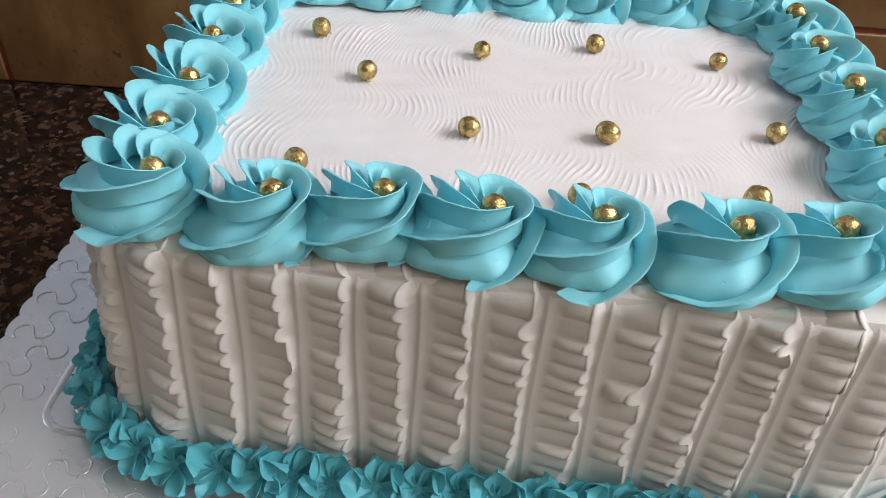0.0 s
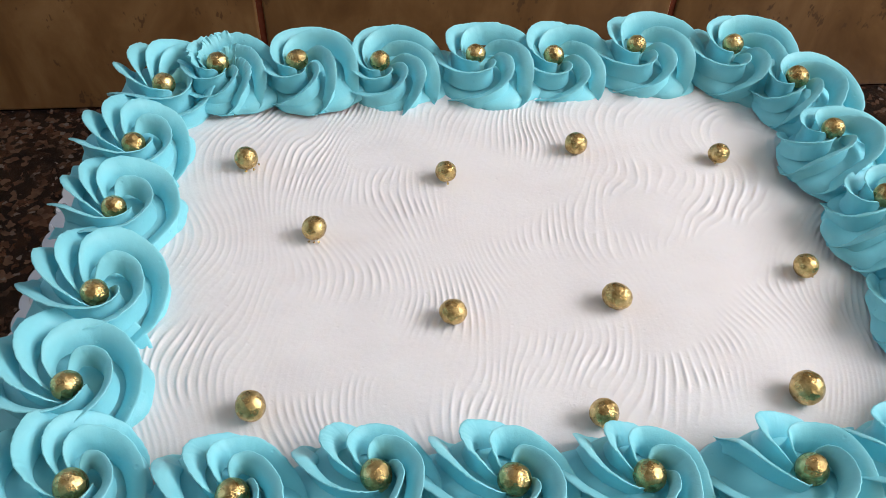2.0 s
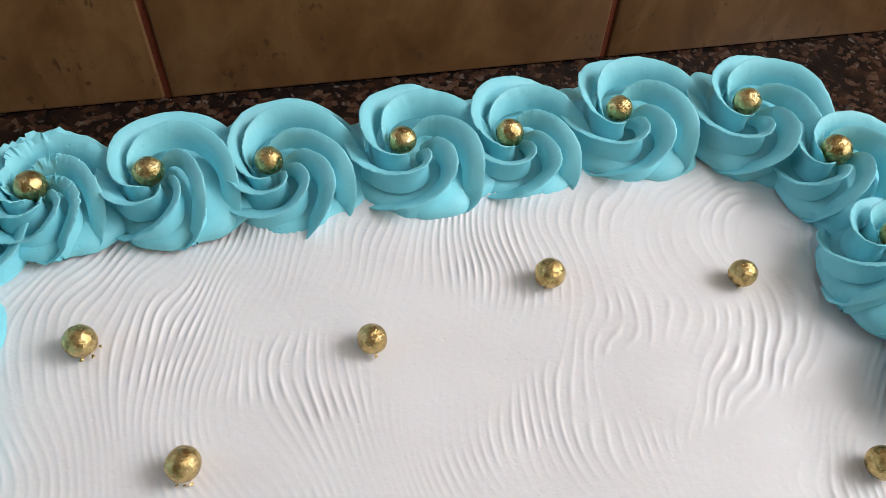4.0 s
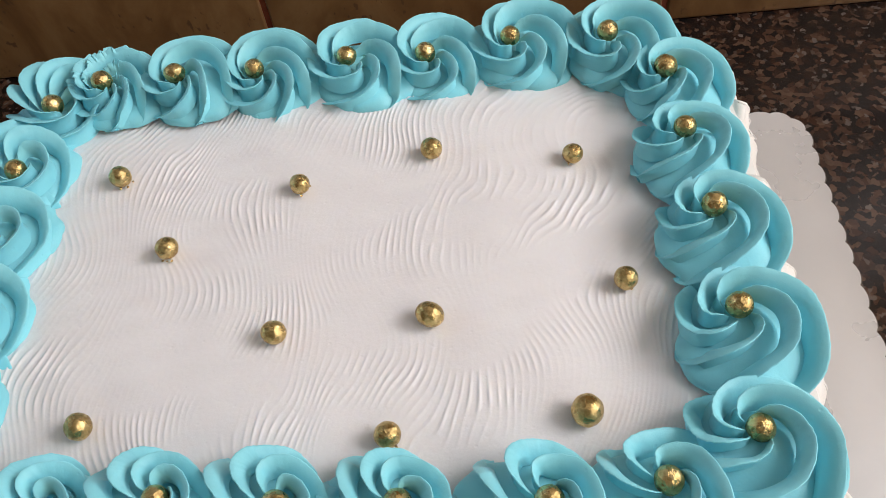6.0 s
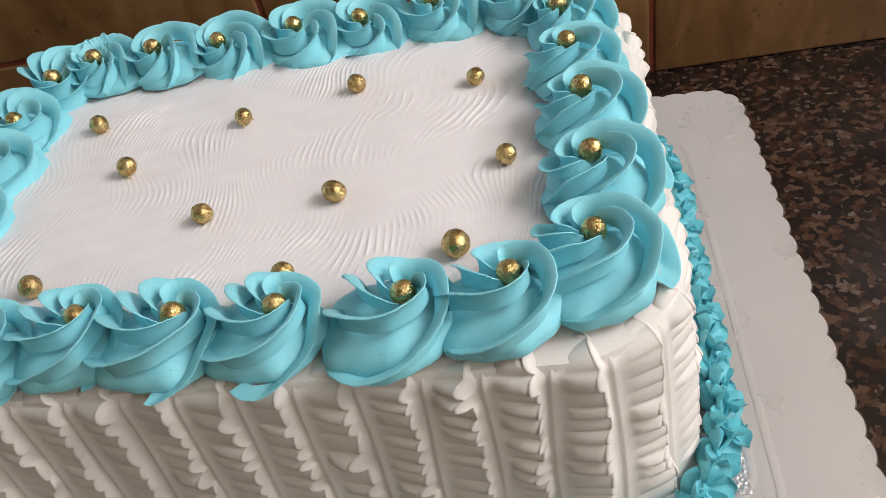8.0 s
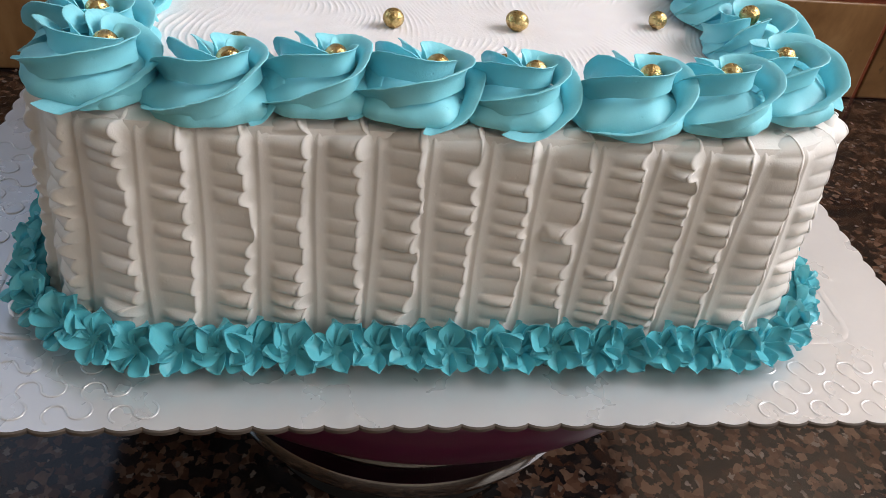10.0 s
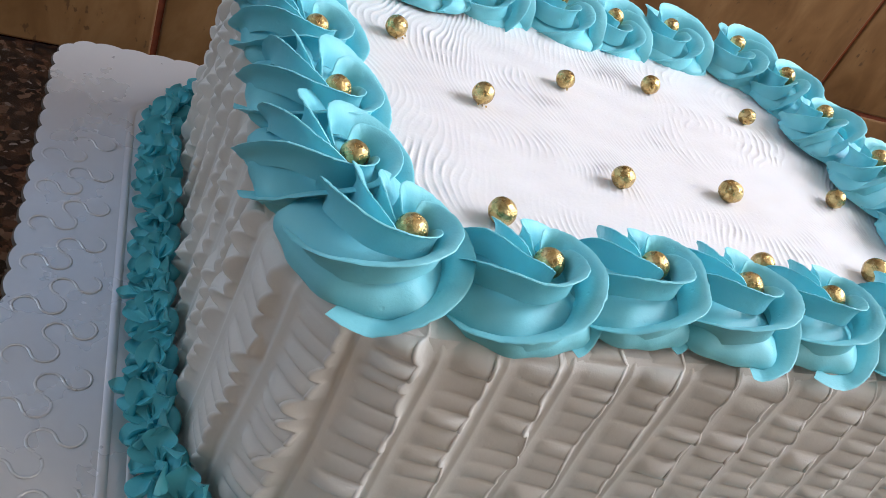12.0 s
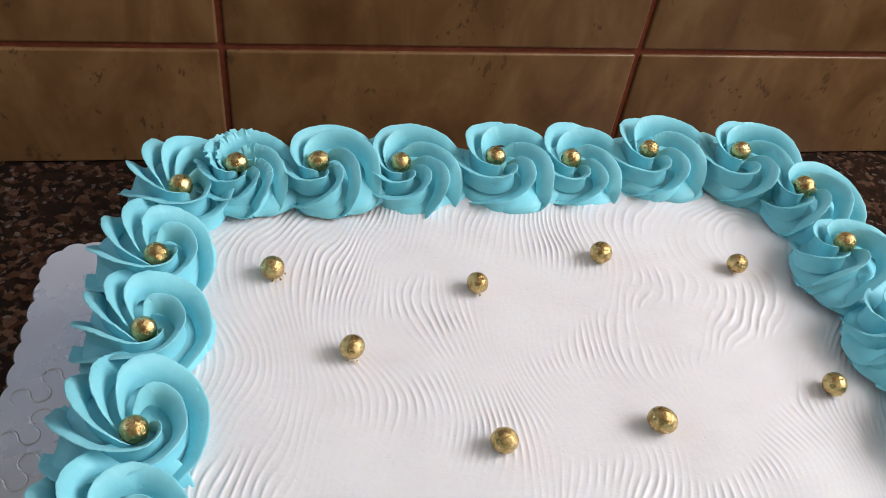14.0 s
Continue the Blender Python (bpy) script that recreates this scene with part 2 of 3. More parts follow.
def wall_with_opening(name, along, lo, hi, face, thick, hole, mat):
    """A wall in one mesh of four butted blocks round its opening."""
    a0, a1, b0, b1 = hole
    bm = bmesh.new()
    for p0, p1, q0, q1 in ((lo, a0, Z0, Z1), (a1, hi, Z0, Z1), (a0, a1, Z0, b0), (a0, a1, b1, Z1)):
        made = bmesh.ops.create_cube(bm, size=1)["verts"]
        for v in made:
            p, q, d = p0 + (p1 - p0) * (v.co.x + 0.5), q0 + (q1 - q0) * (v.co.z + 0.5), face + thick * (v.co.y + 0.5)
            v.co = (p, d, q) if along == "x" else (d, p, q)
    bmesh.ops.recalc_face_normals(bm, faces=bm.faces)
    me = bpy.data.meshes.new(name)
    bm.to_mesh(me)
    bm.free()
    me.materials.append(mat)
    return new(name, me)


wall_back = tagged(wall_with_opening("wall_north", "x", X0, X1, Y1, 0.12, WIN, TAN), "tan plastered wall behind the worktop", "wall", kind="structure")
# the window in this unseen wall piece is added for the front fill
tagged(wall_with_opening("wall_east_2", "y", Y0, -0.6, X1, 0.12, FILL_HOLE, PLASTER), "cream plastered side wall with a window", "wall", kind="structure")
tagged(wall_with_opening("wall_east", "y", -0.6, Y1, X1, 0.12, SIDE, PLASTER), "cream plastered side wall with a window", "wall", kind="structure")
tagged(wall_with_opening("wall_west", "y", Y0, Y1, X0 - 0.12, 0.12, CORNER, TAN), "tan plastered side wall with a window", "wall", kind="structure")
tagged(new("wall_south", box_mesh("wall_south", (X0, Y0 - 0.12, Z0), (X1, Y0, Z1), PLASTER)), "cream plastered wall", "wall", kind="structure")
tagged(new("floor", box_mesh("floor", (X0, Y0, Z0 - 0.1), (X1, Y1, Z0), FLOOR)), "beige tiled kitchen floor", "floor", kind="structure")
tagged(new("ceiling", box_mesh("ceiling", (X0, Y0, Z1), (X1, Y1, Z1 + 0.1), CEILING)), "white painted ceiling", "ceiling", kind="structure")


def window_frame(name, along, hole, face):
    a0, a1, b0, b1 = hole
    win = thing(name, "white painted window frame in a plaster wall", "window", kind="structure")
    mid = (a0 + a1) / 2
    for p0, p1, q0, q1 in ((a0, a0 + 0.04, b0, b1), (a1 - 0.04, a1, b0, b1), (a0 + 0.04, a1 - 0.04, b0, b0 + 0.04), (a0 + 0.04, a1 - 0.04, b1 - 0.04, b1), (mid - 0.02, mid + 0.02, b0 + 0.04, b1 - 0.04)):
        lo, hi = ((p0, face, q0), (p1, face + 0.03, q1)) if along == "x" else ((face, p0, q0), (face + 0.03, p1, q1))
        part("frame", box_mesh("frame", lo, hi, FRAME, 0.004), win)
    return win


window_frame("window_1", "x", WIN, Y1 + 0.02)
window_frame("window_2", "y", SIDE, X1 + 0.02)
# added frame round the opening of the front fill
window_frame("added_window", "y", FILL_HOLE, X1 + 0.02)
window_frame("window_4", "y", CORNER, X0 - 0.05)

counter = tagged(new("worktop", box_mesh("worktop", (X0, -0.30, COUNTER - 0.035), (X1, Y1, COUNTER), GRANITE, 0.006, 3)), "polished dark brown granite worktop with rust flecks", "worktop", kind="structure")
base = thing("base_cabinet", "dark wooden base cabinets under the granite worktop", "cabinet")
part("body", box_mesh("body", (X0, -0.24, Z0), (X1, Y1, COUNTER - 0.035), CABINET), base)
for k in range(5):
    x = X0 + 0.01 + k * 0.556
    part("door", box_mesh("door", (x, -0.262, Z0 + 0.1), (x + 0.54, -0.24, COUNTER - 0.06), CABINET, 0.004), base)

# ---- wall tiles: joints at x = -0.144, 0.257 ... and z = 0.108 ----
tagged(new("trim_grout", box_mesh("trim_grout", (X0, WALL_Y + 0.003, COUNTER), (X1, Y1, 0.48), GROUT)), "terracotta grout between the wall tiles", "grout", kind="structure")
tiling = thing("wall_tiles", "mottled tan stone-look wall tiles with terracotta joints", "tiles", kind="structure")
JOINT, PITCH = 0.0060, 0.401
rows_z = [(COUNTER + 0.001, 0.108 - JOINT / 2), (0.108 + JOINT / 2, 0.358 - JOINT / 2), (0.358 + JOINT / 2, 0.479)]
for z0, z1 in rows_z:
    shared = box_mesh("tile", (-(PITCH - JOINT) / 2, 0, -(z1 - z0) / 2), ((PITCH - JOINT) / 2, 0.008, (z1 - z0) / 2), TILE, 0.0028, 3)
    for k in range(-3, 4):
        part("tile", shared, tiling, at=pose(-0.144 + PITCH * (k + 0.5), WALL_Y, (z0 + z1) / 2))

# ---- turntable ----
stand = thing("cake_turntable", "plum plastic cake turntable on a polished steel foot", "turntable", at=pose(0.010, 0.015, -0.011))
part("plate", lathe("plate", [(0.0, 0.1445), (0.05, 0.1425), (0.168, 0.139), (0.178, 0.1415), (0.183, 0.151), (0.184, 0.168), (0.182, 0.1735), (0.176, 0.1776), (0.0, 0.1776)], PLUM), stand, "plum plastic plate")
part("foot", lathe("foot", [(0.098, 0.034), (0.118, 0.036), (0.1255, 0.040), (0.127, 0.046), (0.1245, 0.052), (0.116, 0.0555), (0.1165, 0.059), (0.1185, 0.063), (0.1175, 0.068), (0.116, 0.076), (0.113, 0.090), (0.109, 0.108), (0.104, 0.126), (0.101, 0.138), (0.100, 0.149), (0.0, 0.149)], STEEL), stand, "polished steel foot with a rolled rim")
part("rubber_base", lathe("rubber_base", [(0.0, -0.011), (0.098, -0.011), (0.101, -0.008), (0.101, 0.030), (0.099, 0.034), (0.0, 0.0345)], RUBBER), stand, "black rubber base ring")

# ---- cake board ----
BOARD = pose(0.0102, 0.0010, BOARD_Z, 0, 0, -2.1)
BHX, BHY, BR = 0.2405, 0.1758, 0.022
board = thing("cake_board", "silvery white scalloped cake board with embossed curls", "cake board", at=BOARD)


def board_outline(lift, inset):
    total = rect_length(BHX, BHY, BR)
    lobes = round(total / 0.0138)
    ring = []
    for k in range(lobes * 10):
        (x, y), (nx, ny) = rounded_rect(BHX, BHY, BR, total * k / (lobes * 10))
        f = (k % 10) / 10
        out = 0.0019 * (math.sin(math.pi * f) ** 0.75 - 1) - inset
        ring.append((x + nx * out, y + ny * out, lift))
    return ring


def board_mesh():
    rings = [board_outline(-0.0025, 0.0006), board_outline(-0.0023, 0), board_outline(-0.0006, 0), board_outline(0.0, 0.0007), board_outline(-0.0002, 0.003)]
    n = len(rings[0])
    verts = [v for ring in rings for v in ring]
    faces = grid_faces(len(rings), n, True)
    faces.append(tuple(range((len(rings) - 1) * n, len(rings) * n)))
    faces.append(tuple(reversed(range(n))))
    me = mesh_of("sheet", verts, faces, FOIL, True, 35)
    me.materials.append(CARD)
    for p in me.polygons:
        if p.index < 3 * n or p.index == len(me.polygons) - 1:
            p.material_index = 1
    return me


part("sheet", board_mesh(), board)


def ridge(points, width, height, closed=False):
    """A low rounded ridge along points."""
    verts, rows, n = [], len(points), 5
    for i, (x, y) in enumerate(points):
        (ax, ay), (bx, by) = points[i - 1 if i or closed else 0], points[(i + 1) % rows if i + 1 < rows or closed else i]
        dx, dy = bx - ax, by - ay
        ln = math.hypot(dx, dy) or 1
        taper = 1 if closed else math.sin(math.pi * min(1, max(0.0, (i + 0.5) / rows))) ** 0.35
        for j in range(n):
            a = math.pi * j / (n - 1)
            o = math.cos(a) * width / 2
            rise = height * (0.2 if closed and x > 0.1 else 1.0)
            verts.append((x - dy / ln * o, y + dx / ln * o, math.sin(a) * rise * taper - 0.00003))
    faces = [(i * n + j, ((i + 1) % rows) * n + j, ((i + 1) % rows) * n + j + 1, i * n + j + 1) for i in range(rows if closed else rows - 1) for j in range(n - 1)]
    return verts, faces


def s_curl(cx, cy, size, turn):
    """Two open loops joined into an S."""
    pts = []
    for k in range(11):
        a = radians(235 - 235 * k / 10)
        pts.append((-1 + math.cos(a), math.sin(a)))
    for k in range(1, 11):
        a = radians(180 + 235 * k / 10)
        pts.append((1 + math.cos(a), math.sin(a)))
    c, q = math.cos(turn) * size, math.sin(turn) * size
    return [(cx + x * c - y * q, cy + x * q + y * c) for x, y in pts]


def curls():
    verts, faces = [], []
    rnd = random.Random(5)
    row = 0
    y = -BHY + 0.010
    while y < BHY - 0.008:
        x = -BHX + 0.014 + (0.012 if row % 2 else 0)
        while x < BHX - 0.012:
            if y < 0.085 and (x < -0.12 or (x > 0.14 and y < -0.125)) and not (abs(x) < 0.186 and abs(y) < 0.112) and not (abs(abs(x) - 0.197) < 0.010 and abs(y) < 0.13) and not (abs(abs(y) - 0.1225) < 0.009 and abs(x) < 0.203):
                v, f = ridge(s_curl(x, y, 0.0046, 0.2 + rnd.uniform(-0.08, 0.08)), 0.0011, 0.00028 if x < 0 else 0.0001)
                k = len(verts)
                verts += v
                faces += [tuple(i + k for i in q) for q in f]
            x += 0.0245
        y += 0.0118
        row += 1
    return mesh_of("embossed_curl_pattern", verts, faces, FOIL)


tagged(part("embossed_curl_pattern", curls(), board, "raised curls pressed into the foil"), kind="stuff")
for name, hx, hy, wide, high in (("outer_ridge", 0.1995, 0.1250, 0.0036, 0.00034), ("inner_ridge", 0.1905, 0.1160, 0.0034, 0.0003)):
    total = rect_length(hx, hy, 0.013)
    v, f = ridge([rounded_rect(hx, hy, 0.013, total * k / 240)[0] for k in range(240)], wide, high, True)
    part(name, mesh_of(name, v, f, FOIL), board, "raised border line pressed into the foil")
part("stippled_panel", box_mesh("stippled_panel", (-0.188, -0.1135, -0.0002), (0.188, 0.1135, 0.0003), STIPPLE), board, "finely stippled foil")

# ---- cake ----
CAKE = pose(0.008, 0.003, BOARD_Z, 0, 0, -2.4)
CAKE_INV = CAKE.inverted()
HEIGHT = TOP_Z - BOARD_Z
HX, HY, HR = 0.1655, 0.125, 0.045
cake = thing("cake", "rectangular white cream cake with blue piped rosettes", "cake", at=CAKE)


def side_point(s, z):
    """Face of the cake's side at arc length s (at mid height) and height z, and the outward direction."""
    (x, y), (nx, ny) = rounded_rect(HX, HY, HR, s)
    out = 0.0075 * (1 - z / HEIGHT)
    return x + nx * out, y + ny * out, nx, ny


def cake_body():
    total, n = rect_length(HX, HY, HR), 160
    verts = []
    levels = [(0.0005, 0), (0.05, 0), (HEIGHT - 0.006, 0), (HEIGHT - 0.002, 0.0018), (HEIGHT - 0.0008, 0.006)]
    for z, inset in levels:
        for k in range(n):
            x, y, nx, ny = side_point(total * k / n, z)
            verts.append((x - nx * inset, y - ny * inset, z))
    faces = grid_faces(len(levels), n, True) + [tuple(range((len(levels) - 1) * n, len(levels) * n)), tuple(reversed(range(n)))]
    return mesh_of("body", verts, faces, WHITE, True, 40)


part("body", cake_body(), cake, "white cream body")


def top_icing():
    """Combed icing: fine ridges that run to and fro in long waves."""
    nx, ny = 760, 300
    x, y = np.meshgrid(np.linspace(-0.138, 0.138, nx), np.linspace(-0.104, 0.104, ny))

    def drift(scale, seed):
        r = np.random.RandomState(seed)
        out = np.zeros_like(x)
        for _ in range(7):
            a, k, ph = r.uniform(0, 6.28), r.uniform(0.6, 1.6) / scale, r.uniform(0, 6.28)
            out += np.sin(k * 6.28 * (x * np.cos(a) + y * np.sin(a)) + ph)
        return out / 2.6

    warp = 0.0058 * np.sin(6.283 * (y + 0.3 * x) / 0.098 + 0.6) + 0.0040 * drift(0.10, 4) + 0.0009 * drift(0.03, 9)
    fan = np.clip((y - 0.045) / 0.06, 0, 1) ** 2 * 0.030 + np.clip((x - 0.055) / 0.06, 0, 1) ** 1.6 * (y + 0.02) * 0.55
    phase = (x + warp - fan * 0.8) / 0.0028
    wave = 0.5 + 0.5 * np.sin(6.283 * phase + 0.5 * drift(0.022, 12) + 1.6 * drift(0.06, 14))
    comb = wave ** 3.2
    strength = np.clip(0.42 + 0.62 * drift(0.075, 21), 0.05, 1.0) * np.clip(0.8 + 0.5 * drift(0.015, 22), 0.2, 1.2)
    strength = np.clip(strength * (0.55 + 0.6 * drift(0.05, 25)), 0.03, 1.1) + (0.35 * np.clip((y - 0.050) / 0.03, 0, 1) + 0.25 * np.clip((abs(x) - 0.080) / 0.03, 0, 1)) * np.clip(0.7 + 0.5 * drift(0.03, 27), 0.1, 1.3)
    z = 0.00052 * comb * strength + 0.0005 * drift(0.11, 30) + 0.00012 * drift(0.02, 31)
    edge = np.minimum(0.138 - abs(x), 0.104 - abs(y))
    z = z - 0.002 * np.clip(1 - edge / 0.004, 0, 1)
    verts = np.stack([x, y, z + HEIGHT + 0.0006], -1).reshape(-1, 3)
    return mesh_of("top_icing", verts, grid_faces(ny, nx), WHITE_TOP)


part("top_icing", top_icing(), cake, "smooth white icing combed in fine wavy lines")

# ---- piped ruffles round the side ----
STRIPS = 50


def frill(index):
    """Shape of one frilled crest by height: its sideways shift, its depth and the swell of its pleats."""
    rnd = random.Random(300 + index % STRIPS)
    edges, z = [], -0.006
    big = rnd.uniform(0.85, 1.2)
    while z < HEIGHT + 0.05:
        edges.append(z)
        z += rnd.choice((rnd.uniform(0.0052, 0.0075), rnd.uniform(0.0068, 0.0100))) * big
    tall = [rnd.uniform(0.40, 1.25) for _ in edges]
    push = [rnd.uniform(-1, 1) for _ in edges]
    calm, stretch = rnd.uniform(0.0, 1.0) * HEIGHT, rnd.choice((0.015, 0.03, 0.05))
    wob = [rnd.uniform(0, 6.28) for _ in range(3)]
    thick = rnd.uniform(0.92, 1.12)

    def at(z):
        k = max(j for j, e in enumerate(edges) if e <= z)
        f = min(max((z - edges[k]) / (edges[k + 1] - edges[k]), 0), 1)
        # pillows that lean on the one below, with a narrow crease between
        g = f ** 0.85
        swell = math.sin(math.pi * g) ** 0.5 * tall[k]
        quiet = 0.3 + 0.7 * min(1, abs(z - calm) / stretch)
        shift = (0.0036 * (swell - 0.55) + 0.0025 * push[k] * math.sin(math.pi * f) ** 0.7) * quiet
        shift += 0.0010 * math.sin(z * 61 + wob[0]) + 0.0005 * math.sin(z * 170 + wob[1])
        full = 0.4 + 0.6 * min(1.0, max(0.0, (HEIGHT + 0.014 - z) / 0.012))
        depth = (0.0036 * full + 0.0004 * math.sin(z * 90 + wob[2])) * thick
        return shift, depth, (swell - 0.5) * quiet * full
    return at


def ruffle(index):
    """One piped strip: a frilled crest, a slope down to a thin double line, and a pleated slope up to the next crest."""
    rnd = random.Random(100 + index)
    total = rect_length(HX, HY, HR)
    pitch = total / STRIPS
    s0 = pitch * (index + 0.24)
    own, following = frill(index), frill(index + 1)
    rows, verts = 190, []
    run = HEIGHT + 0.014
    lean, wave = rnd.uniform(-0.002, 0.002), rnd.uniform(0, 6.28)
    for i in range(rows):
        z = run * i / (rows - 1)
        fr, d, swell = own(z)
        fr2, d2, swell2 = following(z)
        line = 0.0008 * math.sin(z * 48 + wave) + lean * (z / HEIGHT - 0.5)
        m, m2, p = 0.0040 * swell, 0.0040 * swell2, 0.0037 * swell2
        end = pitch - 0.0042 - fr2
        start = 0.0064 + line
        cols = [(-0.0029 - fr, d * 0.96 + m * 0.9), (-0.0026 - fr * 0.97, d * 1.06 + m), (-0.0019 - fr * 0.9, d * 1.03 + m * 0.95),
                (-0.0013 - fr * 0.8, d * 0.88 + m * 0.80), (-0.0008 - fr * 0.65, d * 0.68 + m * 0.62), (-0.0002 - fr * 0.5, d * 0.46 + m * 0.40), (0.0004 - fr * 0.35 + line * 0.5, d * 0.26 + m * 0.18), (0.0013 - fr * 0.15 + line, d * 0.12),
                (0.0022 + line, 0.0004), (0.0029 + line, 0.0010), (0.0037 + line, 0.0011), (0.0046 + line, 0.0006), (start, 0.0008)]
        for f, rise, weight in ((0.10, 0.20, 0.16), (0.22, 0.30, 0.50), (0.40, 0.42, 0.85), (0.60, 0.56, 1.0), (0.80, 0.70, 1.05), (0.93, 0.80, 1.08), (1.0, 0.86, 1.08)):
            cols.append((start + (end - start) * f, d2 * rise + p * weight))
        cols.append((pitch - 0.0029 - fr2, d2 * 0.96 + m2 * 0.8))
        for a, depth in cols:
            bend, curve = HEIGHT - 0.009, 0.006
            turn = min(max((z - bend) / curve, 0.0), math.pi / 2)
            over = max(0.0, z - bend - curve * math.pi / 2)
            x, y, nx, ny = side_point(s0 + a, min(z, bend))
            out = math.cos(turn) * (depth + curve) - curve - over
            rise = min(z, bend) + math.sin(turn) * (depth * 0.75 + curve)
            verts.append((x + nx * out, y + ny * out, rise + 0.0003))
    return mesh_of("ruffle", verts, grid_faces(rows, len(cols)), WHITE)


for k in range(STRIPS):
    part("ruffle", ruffle(k), cake)

# ---- rosettes ----


def rosette(seed, fan_side, surge, fins, ragged=0.0):
    """A piped rose, as its core and its petals: thin fins that start upright round the heart, wind
    clockwise, open outwards and end on the rim; the heart lies towards the next rose of the row (+x)."""
    rnd = random.Random(seed)
    steps = 64
    centre = Vector((-7.0 + rnd.uniform(-0.8, 0.8), -3.4 + rnd.uniform(-0.7, 0.7), 0))
    off = Vector((rnd.uniform(0, 40), rnd.uniform(0, 40), 0))
    fan, surge = radians(fan_side + rnd.uniform(-12, 12)), surge + rnd.uniform(-0.06, 0.06)
    reach = [rnd.uniform(0.54, 0.60) for _ in range(fins)]
    wide = [rnd.uniform(-0.8, 1.2) for _ in range(fins)]
    tall = [rnd.uniform(-0.6, 0.8) for _ in range(fins)]
    across = [0.0, 0.03, 0.09, 0.18, 0.30, 0.45, 0.62, 0.80, 1.0]

    def level(phi):
        """Turns by which a fin has opened: slowly along the sides, quickly where the petals fan out."""
        around = (fan - phi) / (2 * math.pi) + 0.5
        part_way = around - math.floor(around)
        jump = math.floor(around) + 0.5 + 0.5 * math.tanh((part_way - 0.5) * 7) / math.tanh(3.5)
        return (1 - surge) * -phi / (2 * math.pi) + surge * jump

    def angle_at(value):
        lo, hi = -4 * math.pi, 4 * math.pi
        for _ in range(40):
            mid = (lo + hi) / 2
            lo, hi = (mid, hi) if level(mid) > value else (lo, mid)
        return lo

    first = level(-math.pi / 2) - 0.18 + rnd.uniform(-0.04, 0.04)
    side = [0.0]
    spans = [(angle_at(first + k / fins), angle_at(first + k / fins + reach[k])) for k in range(fins)]

    def crest(k, u):
        phi = spans[k][0] + (spans[k][1] - spans[k][0]) * u
        turn = max(0.0, level(phi) - first - k / fins)
        c, q = math.cos(phi), math.sin(phi)
        w = min(1.0, turn / 0.50) ** 0.88 - 0.13 * max(0.0, (u - 0.78) / 0.22) ** 2
        p = Vector((4.2 * c, 4.2 * q, 0)) * (1 - w) + (centre + Vector(((25.0 + wide[k]) * c, (28.0 + wide[k] - 2.5 * max(0.0, q)) * q, 0))) * w
        p.z = float(smooth_steps(turn, [0, 0.05, 0.15, 0.27, 0.37, 0.48, 0.60], [-3.0, 1.2, 3.8, 3.6, 0.8, -5.5, -13.0])) + tall[k] * math.sin(math.pi * u)
        p.z += (1.2 * max(0.0, -c) - 2.2 * max(0.0, q)) * math.sin(math.pi * min(1, turn / 0.6))
        p.z -= 2.0 * max(0.0, q) * w + 4.2 * max(0.0, -q) * w ** 3
        p.z += 2.8 * max(0.0, -q) * math.sin(math.pi * min(1.0, turn / 0.46))
        p.z -= 7.5 * max(0.0, (u - 0.72) / 0.28) ** 1.4
        side[0] = q
        here = p * 0.06 + off
        p.z += 1.0 * noise.noise(here) + 0.3 * noise.noise(here * 3.1)
        p.x += 1.2 * noise.noise(here + Vector((0, 0, 9)))
        p.y += 1.2 * noise.noise(here + Vector((0, 0, 17)))
        return p, turn

    petals = []
    for k in range(fins):
        verts = []
        for i in range(steps):
            u = i / (steps - 1)
            p, turn = crest(k, u)
            t = crest(k, min(1, u + 0.02))[0] - crest(k, max(0, u - 0.02))[0]
            t.z = 0
            t.normalize()
            n = Vector((-t.y, t.x, 0))
            crest(k, u)
            foot = 1.2 + 1.0 * max(0.0, 0.3 + 0.7 * side[0])
            fall = float(smooth_steps(turn, [0, 0.10, 0.28, 0.44, 0.60], [4.0, 8.0, 10.5, 8.5, 4.0]))
            flare = float(smooth_steps(turn, [0, 0.10, 0.28, 0.44, 0.60], [0.6, 2.2, 5.0, 6.4, 6.5]))
            loose = ragged if p.y < 2 and p.x > -9 else 0.15 * ragged
            loose += 0.13
            torn = Vector((rnd.uniform(-1, 1), rnd.uniform(-1, 1), rnd.uniform(-0.8, 1.4))) * loose
            inner, outer = [], []
            for v in across:
                f = p - n * flare * (1 - (1 - v) ** 2.2) - Vector((0, 0, fall * v ** 1.35))
                f += torn * (1 - v) ** 2
                f.z = max(f.z, -17.5)
                inner.append(f)
                g = f + n * (0.25 + (0.9 + flare * 0.55) * v * foot / 2.2) - Vector((0, 0, 0.2 + 0.8 * v))
                g.z = max(g.z, -17.6)
                outer.append(g)
            verts.extend(inner + outer[::-1])
        ring = 2 * len(across)
        faces = grid_faces(steps, ring, True) + [tuple(range(ring)), tuple((steps - 1) * ring + j for j in reversed(range(ring)))]
        petals.append(mesh_of("petal", [v / 1000 for v in verts], faces, BLUE, True, 50))
    verts, turns = [], 60
    profile = [(0.01, -6.6), (0.2, -7.2), (0.42, -9.0), (0.64, -11.0), (0.80, -12.6), (0.90, -14.4), (0.94, -16.4), (0.93, -18.5)]
